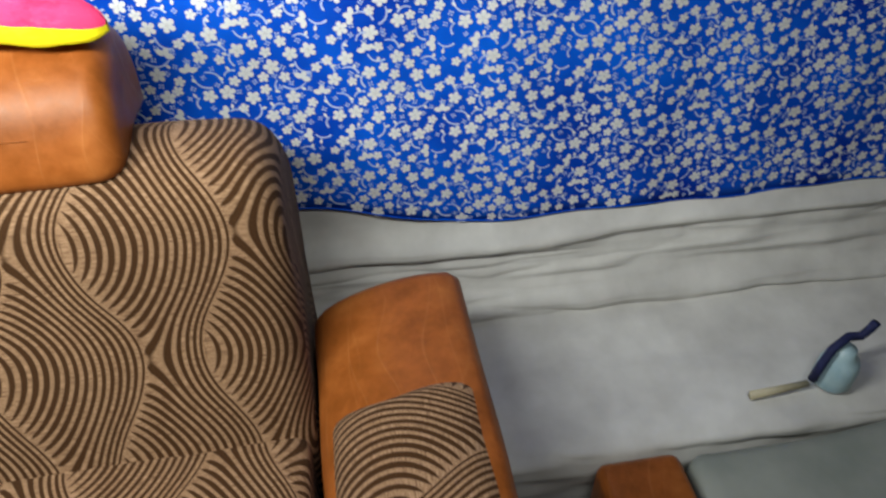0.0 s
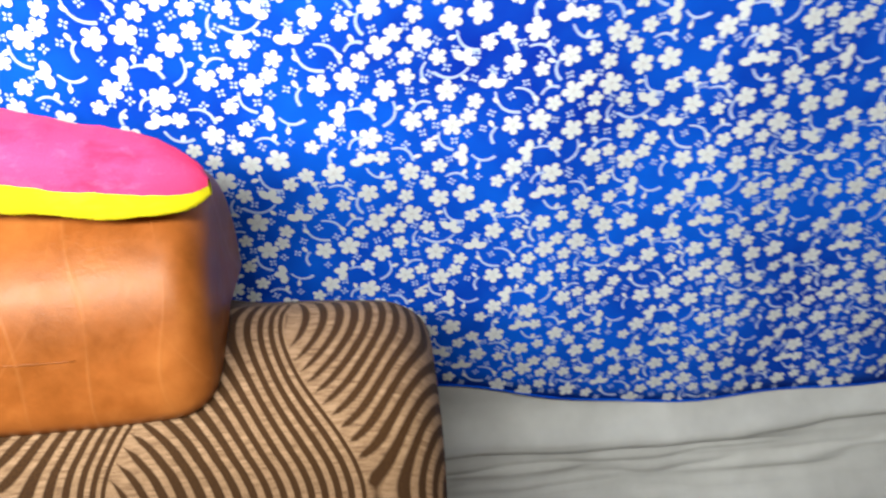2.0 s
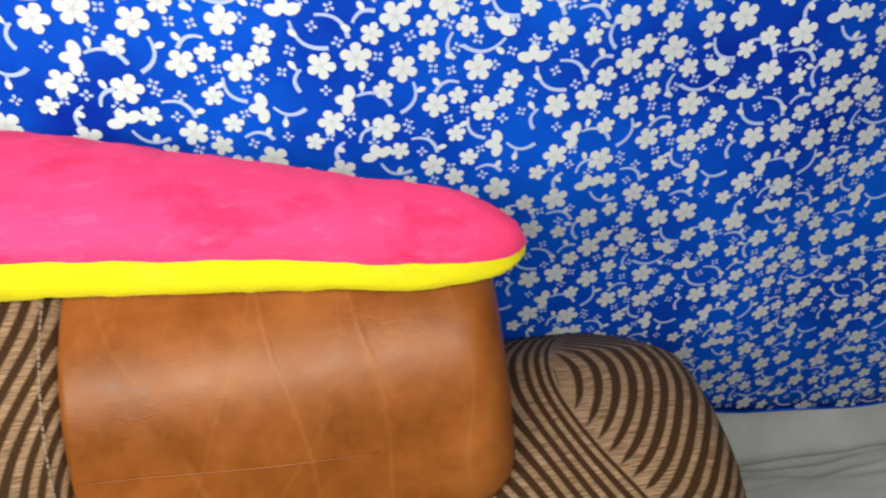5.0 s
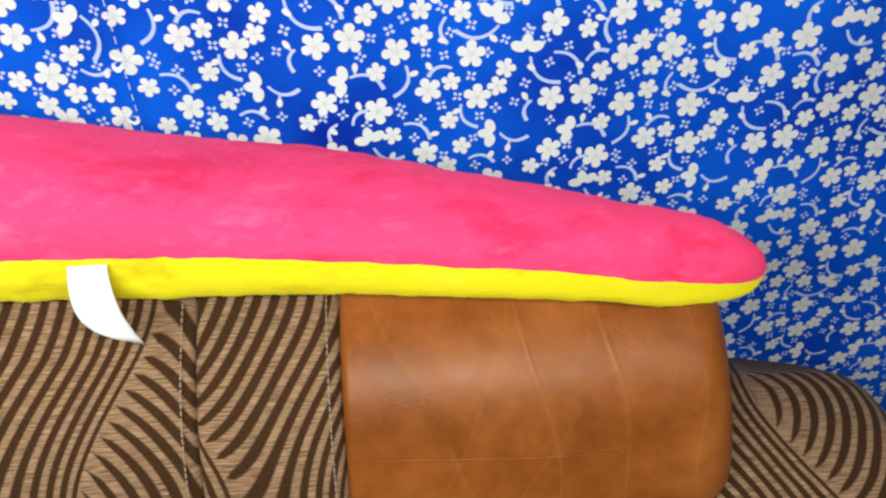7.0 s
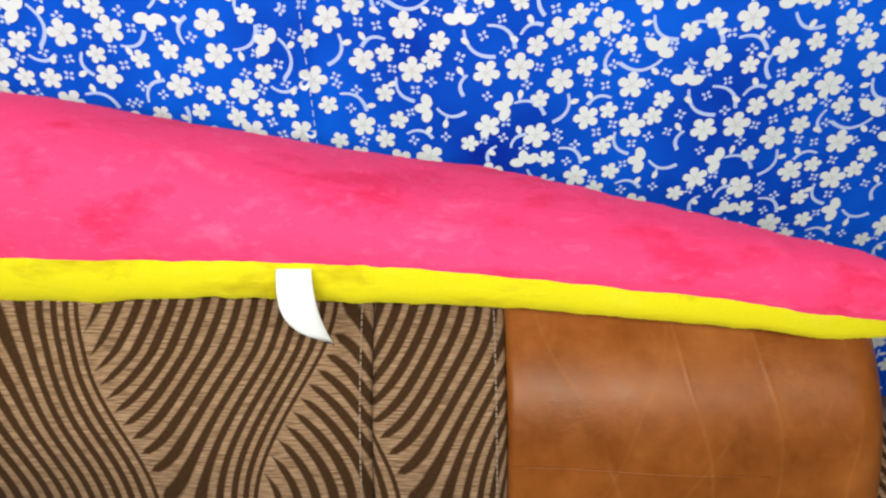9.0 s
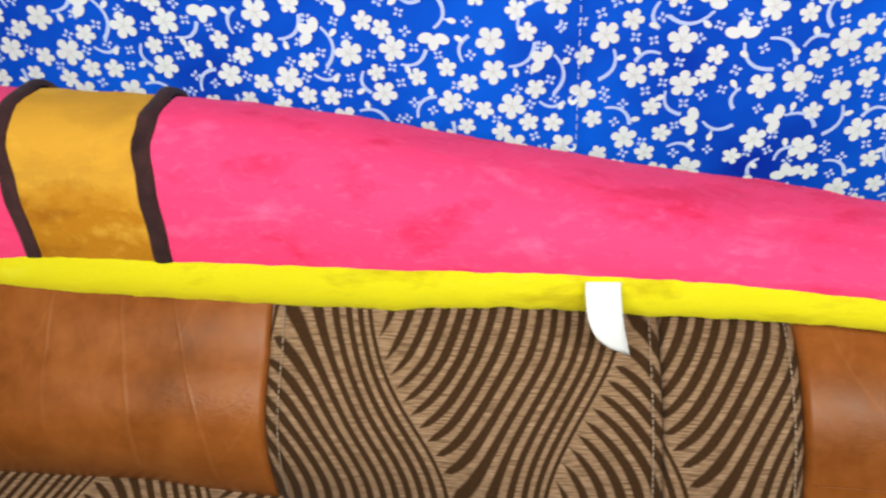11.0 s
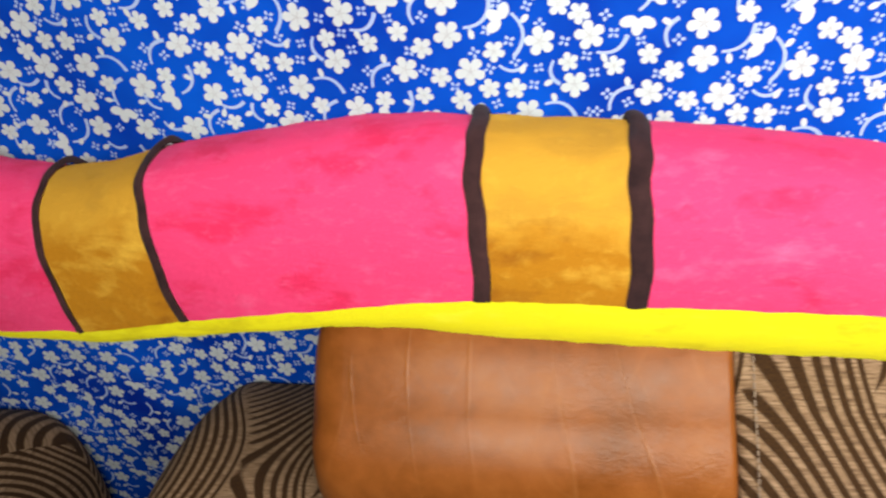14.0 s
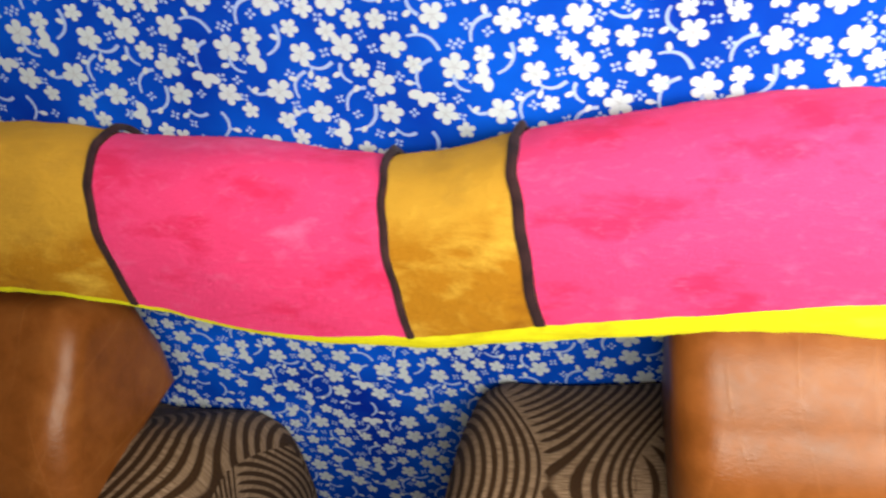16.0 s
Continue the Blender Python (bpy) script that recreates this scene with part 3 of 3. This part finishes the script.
def headrest(parent, cuts, seed):
    """A rolled headrest of leather ends with fabric between them. cuts: (x from, x to, leather?)"""
    for k, (a, b, hide) in enumerate(cuts):
        first, last = k == 0, k == len(cuts) - 1
        bm = loft(HEAD, a, b, 0.03 if first else 0.006, 0.03 if last else 0.006, 0.004 if hide else 0.002, 56, 40, seed + k * 3.7,
                  (0.08 if k == 2 else 0.254, -0.113), 0.0035 if hide else 0.004)
        tuck(bm)
        p = part("leather_pad" if hide else "fabric_pad", bm, LEATHER if hide else FABRIC, parent,
                 "creased tan leather pad" if hide else "brown and beige wave-patterned fabric pad")
        if hide and k:
            # a raised seam along the lower front
            pts = []
            for x in np.linspace(a + 0.004, b - 0.09, 24):
                q = (x - a) / (b - a)
                pts.append((x, -0.2365 - 0.002 * math.sin(q * math.pi) - 0.004 * q, 0.815 - 0.012 * q + 0.001 * math.sin(x * 40)))
            part("piping", tube(pts, lambda s: 0.0003 + 0.0007 * math.sin(math.pi * s) ** 0.4, 6), LEATHER, p)
        elif not hide:
            stitch_row(p, b - 0.008, HEAD, 0.76)
            if k == 1:
                stitch_row(p, a + 0.012, HEAD, 0.775)


def sofa(label, x0, x1, cuts, arms, seed, group):
    ob = thing("sofa", (0, 0, 0), label, "sofa", group)
    back = loft(BACK, x0, x1, 0.05, 0.05, 0.004, 90, 70, seed, (-0.37, -0.67), 0.008)
    for v in back.verts:
        # the padding of the outer shoulder falls away towards the wall
        if v.co.z > 0.5 and v.co.y > -0.145:
            v.co.z -= 0.55 * (v.co.y + 0.145) * min(max((v.co.x - x1 + 0.3) / 0.15, 0), 1)
    part("backrest", back, FABRIC, ob, "wave-patterned fabric backrest")
    headrest(ob, cuts, seed)
    part("seat", loft(SEAT, x0 + 0.01, x1 - 0.01, 0.04, 0.04, 0.006, 60, 60, seed + 5, (seed, 0.4)), FABRIC, ob, "wave-patterned fabric seat")
    part("base", block(x0 + 0.02, x1 - 0.02, -0.9, -0.05, 0.07, 0.26, 0.015), LEATHER, ob)
    for x in (x0 + 0.06, x1 - 0.12):
        for y in (-0.86, -0.14):
            part("foot", block(x, x + 0.06, y, y + 0.06, 0.0, 0.075, 0.006), WOOD, ob)
    for a, b in arms:
        # the arm runs forward: leather at the back end and down the outer side, fabric on top
        def arm_bar(y0, y1, top, r, mat, name, inset=0.0):
            prof = [(a + inset, 0.1), (a + inset, top - 0.11), (a + inset + 0.03, top - 0.05), ((a + b) / 2, top - 0.015), (b - inset - 0.03, top - 0.008), (b - inset, top - 0.05), (b - inset, 0.1), ((a + b) / 2, 0.09)]
            bm = loft(prof, y0, y1, r, r, 0.0, 48, 30, seed + 9, (0.4, 0.2), 0.004)
            # turn the bar from x to y
            for v in bm.verts:
                v.co = Vector((v.co.y, v.co.x, v.co.z))
            bmesh.ops.reverse_faces(bm, faces=bm.faces)
            return part(name, bm, mat, ob)
        arm = arm_bar(-0.93, -0.19, 0.505, 0.03, LEATHER, "arm")
        tagged(arm, "tan leather arm with a patterned top panel")
        top = loft([(a + 0.012, 0.42), (a + 0.03, 0.462), ((a + b) / 2, 0.497), (b - 0.045, 0.505), (b - 0.02, 0.48), ((a + b) / 2, 0.44)], -0.9, -0.41, 0.01, 0.02, 0.0, 40, 30, seed, (0.15, 0.3), 0.003)
        for v in top.verts:
            v.co = Vector((v.co.y, v.co.x, v.co.z))
        bmesh.ops.reverse_faces(top, faces=top.faces)
        part("arm_panel", top, FABRIC, arm)
    return ob


sofa("tan leather and wave-patterned fabric sofa against the wall", -0.735, 0.595,
     [(-0.545, -0.234, True), (-0.234, 0.06, False), (0.06, 0.155, False), (0.155, 0.426, True)], [(0.6, 0.83)], 1.0, "sofas along the wall")
sofa("tan leather and wave-patterned fabric sofa beside the first one", -2.2, -0.965,
     [(-2.05, -1.71, True), (-1.71, -1.37, False), (-1.37, -1.04, True)], [], 2.6, "sofas along the wall")


# ---- plush bolster on the headrests ----
LIE = [(-1.5, 0.985, 0.955, 1.075), (-1.2, 0.992, 0.97, 1.086), (-1.03, 0.989, 0.97, 1.084), (-0.94, 0.974, 0.958, 1.066), (-0.86, 0.947, 0.932, 1.059), (-0.815, 0.939, 0.925, 1.052),
       (-0.74, 0.941, 0.923, 1.034), (-0.70, 0.942, 0.922, 1.037), (-0.65, 0.952, 0.931, 1.052), (-0.6, 0.954, 0.93, 1.056), (-0.5, 0.961, 0.939, 1.068),
       (-0.4, 0.967, 0.93, 1.067), (-0.29, 0.962, 0.922, 1.055), (-0.16, 0.957, 0.916, 1.036), (-0.02, 0.953, 0.919, 1.005), (0.06, 0.949, 0.914, 0.988),
       (0.165, 0.94, 0.908, 0.967), (0.28, 0.929, 0.9, 0.935), (0.40, 0.909, 0.889, 0.896), (0.43, 0.904, 0.89, 0.886)]
lie = np.array(LIE)


def plush_at(x):
    out = [np.interp(x, lie[:, 0], lie[:, k]) for k in (1, 2, 3)]
    lo = [np.interp(x - 0.03, lie[:, 0], lie[:, k]) for k in (1, 2, 3)]
    hi = [np.interp(x + 0.03, lie[:, 0], lie[:, k]) for k in (1, 2, 3)]
    deep = 0.009 * min(max((-0.45 - x) / 0.2, 0), 1)
    sunk = max(0.0, 1 - 1.7 * min(max((x + 0.25) / 0.6, 0), 1) + 0.7 * min(max((x - 0.1) / 0.25, 0), 1))          # towards its thick end it has sunk back onto the headrests
    return [0.5 * a + 0.25 * b + 0.25 * c - sunk * d for a, b, c, d in zip(out, lo, hi, (0.0145 + deep, 0.0145 + deep, 0.0095))]


TIP = 0.44


def skin(x, v, lift=0.0):
    """The bolster's skin at x. v: 0 on the front seam, 1 on the back seam over the top; 1 to 2 the yellow underside from back to front."""
    seam, low, top = plush_at(x)
    seam += 0.002 + 0.0016 * noise.noise(Vector((x * 45, 0.3, 7))) + 0.001 * noise.noise(Vector((x * 95, 2.3, 7)))
    low += 0.0025 * noise.noise(Vector((x * 26, 5.1, 3))) + 0.0012 * noise.noise(Vector((x * 70, 1.1, 3)))
    end = min(1.0, max(0.0, (TIP - x) / 0.05))
    k = math.sqrt(max(0.0, 1 - (1 - end) ** 2))
    front = -0.162 - 0.034 * min(max((x + 0.25) / 0.6, 0), 1)
    a = 0.058 * (0.35 + 0.65 * min(1.0, (TIP - x) / 0.3)) if x > TIP - 0.3 else 0.058
    yc = front + a
    h = max((top - 0.005 - seam) / 0.93, 0.028)
    fade = abs(math.sin(math.pi * v)) ** 0.6
    n = 0.0035 * fade * noise.noise(Vector((x * 9, v * 3, 4))) + 0.0012 * fade * noise.noise(Vector((x * 40, v * 12, 9)))
    if v <= 1:
        t = math.pi * v
        ct, st = math.cos(t), math.sin(t)
        y = yc - a * k * math.copysign(abs(ct) ** 0.8, ct)
        z = seam + (h * k) * abs(st) ** 0.9
        y += -ct * (lift + n) * k
        z += st * (lift + n) * k
    else:
        t = math.pi * (v - 1)
        ct, st = math.cos(t), math.sin(t)
        depth = (seam - low) * (1 - 0.55 * min(max((-0.72 - x) / 0.2, 0), 1)) * (1.08 + 0.2 * min(max((x + 0.55) / 0.15, 0), 1) * min(max((0.3 - x) / 0.25, 0.15), 1)) * (0.4 + 0.6 * k)
        # flat bottom with rounded corners
        y = yc + a * k * math.copysign(abs(ct) ** 0.45, ct) 
        z = seam - depth * abs(st) ** 0.55
        y += ct * (lift + n * 0.6) * k
    return (x, y, z)


def plush_piece(x0, x1, v0, v1, lift=0.0, bow0=None, bow1=None, nu=None, nv=26):
    nu = nu or max(4, int(abs(x1 - x0) / 0.006))
    verts = []
    for i in range(nu):
        s = i / (nu - 1)
        for j in range(nv):
            v = v0 + (v1 - v0) * j / (nv - 1)
            a = x0 + (bow0(v) if bow0 else 0)
            b = x1 + (bow1(v) if bow1 else 0)
            edge = 0.0
            if lift:
                edge = lift * (0.25 + 0.75 * math.sin(math.pi * s) ** 0.5) * (1 + 3.2 * math.exp(-((v - 0.64) / 0.13) ** 2))
            verts.append(skin(a + (b - a) * s, v, edge))
    bm = grid_mesh(verts, nu, nv)
    bmesh.ops.reverse_faces(bm, faces=bm.faces)
    return bm


plush = thing("plush_bolster", (0, 0, 0), "long pink plush bolster with gold bands lying on the headrests", "plush toy")
bend = lambda amp, skew=0.0: (lambda v: amp * (1 - math.sin(math.pi * min(max(v, 0), 1))) + skew * (0.5 - v) + 0.0009 * math.sin(v * 17 + amp * 300) + 0.0007 * math.sin(v * 41 + amp * 700))
# black lines at both sides of each gold band: (x, width, bow)
LINES = [(-1.09, 0.008, bend(0.02)), (-0.955, 0.007, bend(0.006, 0.004)), (-0.739, 0.006, bend(0.004, 0.008)), (-0.648, 0.008, bend(0.012)), (-0.408, 0.012, bend(-0.001, 0.002)), (-0.307, 0.014, bend(-0.002, 0.004))]
flat = lambda v: 0.0
cursor, cursor_bow = -1.45, flat
for k, (x, w, bow) in enumerate(LINES):
    gold = k % 2 == 1
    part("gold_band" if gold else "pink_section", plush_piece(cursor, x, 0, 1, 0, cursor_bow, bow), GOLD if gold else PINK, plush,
         "gold plush band" if gold else "pink plush section")
    part("black_trim", plush_piece(x, x + w, 0, 1, 0.0018, bow, (lambda v, q=bow, k=k: q(v) + 0.0005 * math.sin(v * 23 + k)), 7, 60), BLACK, plush, "black plush trim")
    cursor, cursor_bow = x + w, bow
part("pink_section", plush_piece(cursor, TIP - 0.0005, 0, 1, 0, cursor_bow, None, 150), PINK, plush, "pink plush section")
part("underside", plush_piece(-1.45, TIP - 0.0005, 1, 2, 0, None, None, 330, 30), YELLOW, plush, "yellow plush underside")


# short pile standing off the skin
def pile(name, mat, count, places, long):
    v, f = [], []
    while len(f) < count:
        x, q = places()
        p = Vector(skin(x, q))
        du, dv = Vector(skin(x + 0.003, q)) - p, Vector(skin(x, q + 0.01)) - p
        out = dv.cross(du)
        if out.length < 1e-9:
            continue
        out.normalize()
        if out.y > 0.35 and out.z < 0.2:
            out = -out
        tip = out * hair.uniform(0.5, 1.0) + Vector((hair.uniform(-0.9, 0.9), hair.uniform(-0.4, 0.4), hair.uniform(-0.9, 0.5)))
        side = du.normalized() * 0.00022
        at = len(v)
        p -= out * 0.0004
        v += [tuple(p - side), tuple(p + side), tuple(p + tip * long * hair.uniform(0.5, 1.0))]
        f.append((at, at + 1, at + 2))
    me = bpy.data.meshes.new(name)
    me.from_pydata(v, [], f)
    me.materials.append(mat)
    ob = new(name, me)
    ob.parent = plush
    tagged(ob, kind="stuff")


hair = random.Random(4)
BOUNDS = [(-1.3, flat)] + [(x + d, bow) for x, w, bow in LINES for d in (0.0, w)] + [(TIP - 0.004, flat)]


def strand_in(kinds):
    """A place on one of the sections: 0, 4, 8 pink; 2, 6, 10 gold; odd ones black."""
    widths = [BOUNDS[k + 1][0] - BOUNDS[k][0] for k in kinds]

    def place():
        k = hair.choices(kinds, widths)[0]
        q = hair.uniform(0.0, 0.8)
        a, b = BOUNDS[k][0] + BOUNDS[k][1](q), BOUNDS[k + 1][0] + BOUNDS[k + 1][1](q)
        return hair.uniform(a, b), q
    return place


pile("pink_nap", PINK, 30000, strand_in([0, 4, 8, 12]), 0.0016)
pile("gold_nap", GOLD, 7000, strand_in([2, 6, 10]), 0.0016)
pile("black_nap", BLACK, 4500, strand_in([1, 3, 5, 7, 9, 11]), 0.0026)
pile("yellow_nap", YELLOW, 9000, lambda: (hair.uniform(-1.3, TIP - 0.01), hair.uniform(1.45, 1.99)), 0.0016)
# care tag sewn into the front seam
tag = []
for i in range(12):
    s = i / 11
    for j in range(5):
        q = j / 4 - 0.5
        x = 0.003 + 0.023 * (q + 0.5) + (0.002 + 0.008 * (q + 0.5)) * s * s + 0.011 * (0.5 - q) * s ** 3
        seam = plush_at(x)[0]
        z = seam - 0.04 * s - 0.02 * (q + 0.5) * s * s
        y = -0.180 - 0.012 * math.sin(s * 2.2) - 0.004 * s + 0.004 * math.sin(q * 3) * s
        tag.append((x, y, z))
care = part("care_tag", grid_mesh(tag, 12, 5), TAG, plush, "white satin care tag")
care.modifiers.new("thick", "SOLIDIFY").thickness = 0.0006


# ---- things on the far side of the sofa arm ----
stool = thing("footstool", (0, 0, 0), "low tan leather footstool in front of the bench", "footstool")
part("cushion", block(1.02, 1.165, -0.62, -0.385, 0.06, 0.20, 0.02, 4, 3), LEATHER, stool)
for x in (1.03, 1.13):
    for y in (-0.6, -0.42):
        part("leg", block(x, x + 0.025, y, y + 0.025, 0.0, 0.062, 0.003), WOOD, stool)
pile = tagged(link_mesh("folded_blanket", loft([(-0.385, 0.01), (-0.385, 0.15), (-0.41, 0.19), (-0.55, 0.195), (-0.8, 0.19), (-0.86, 0.15), (-0.86, 0.01), (-0.6, 0.004)], 1.18, 2.1, 0.03, 0.03, 0.0, 60, 60, 4.0, (0, 0), 0.014), GREEN_GREY),
              "folded grey-green cotton blanket in front of the bench", "blanket")
bottle = thing("water_bottle", (0, 0, 0), "small pale cyan bottle with a dark blue carrying strap", "bottle")
prof = [(0.0, 0.0), (0.03, 0.002), (0.034, 0.01), (0.033, 0.05), (0.028, 0.066), (0.018, 0.075), (0.016, 0.09), (0.0, 0.092)]
verts = [(1.49 + r * math.cos(a), -0.3 + r * math.sin(a), 0.196 + z) for r, z in prof for a in np.linspace(0, 2 * math.pi, 20, endpoint=False)]
bm = grid_mesh(verts, len(prof), 20, None, True)
bmesh.ops.remove_doubles(bm, verts=bm.verts, dist=1e-5)
bmesh.ops.recalc_face_normals(bm, faces=bm.faces)
part("body", bm, CYAN, bottle)
part("strap", tube([(1.44, -0.31, 0.225), (1.442, -0.31, 0.26), (1.46, -0.3, 0.29), (1.49, -0.29, 0.305), (1.515, -0.29, 0.302), (1.525, -0.29, 0.318), (1.53, -0.29, 0.333)], 0.008, 8), NAVY, bottle)
tagged(link_mesh("wooden_stick", tube([(1.33, -0.31, 0.204), (1.38, -0.308, 0.205), (1.44, -0.305, 0.207)], lambda s: 0.008 - 0.002 * s, 10), STRAW), "short straw-coloured wooden stick lying on the white sheet", "stick")

# ---- unseen housings, added to hold the stand-in lamps above the sofas' front ----
for x, y, z, long, watts in LAMPS:
    half = long / 2 + 0.03
    fixture = thing("lamp_housing", (x, y - 0.04, z + 0.025), "white lamp housing on two rods, added and unseen", "lamp", "tube lights")
    part("housing", block(-half, half, -0.025, 0.025, 0.0, 0.07, 0.006), METAL, fixture)
    for q in (-half * 0.8, half * 0.8):
        part("rod", tube([(q, 0, 0.06), (q, 0, 0.45), (q, 0, rz - z - 0.025)], 0.005, 8), METAL, fixture)
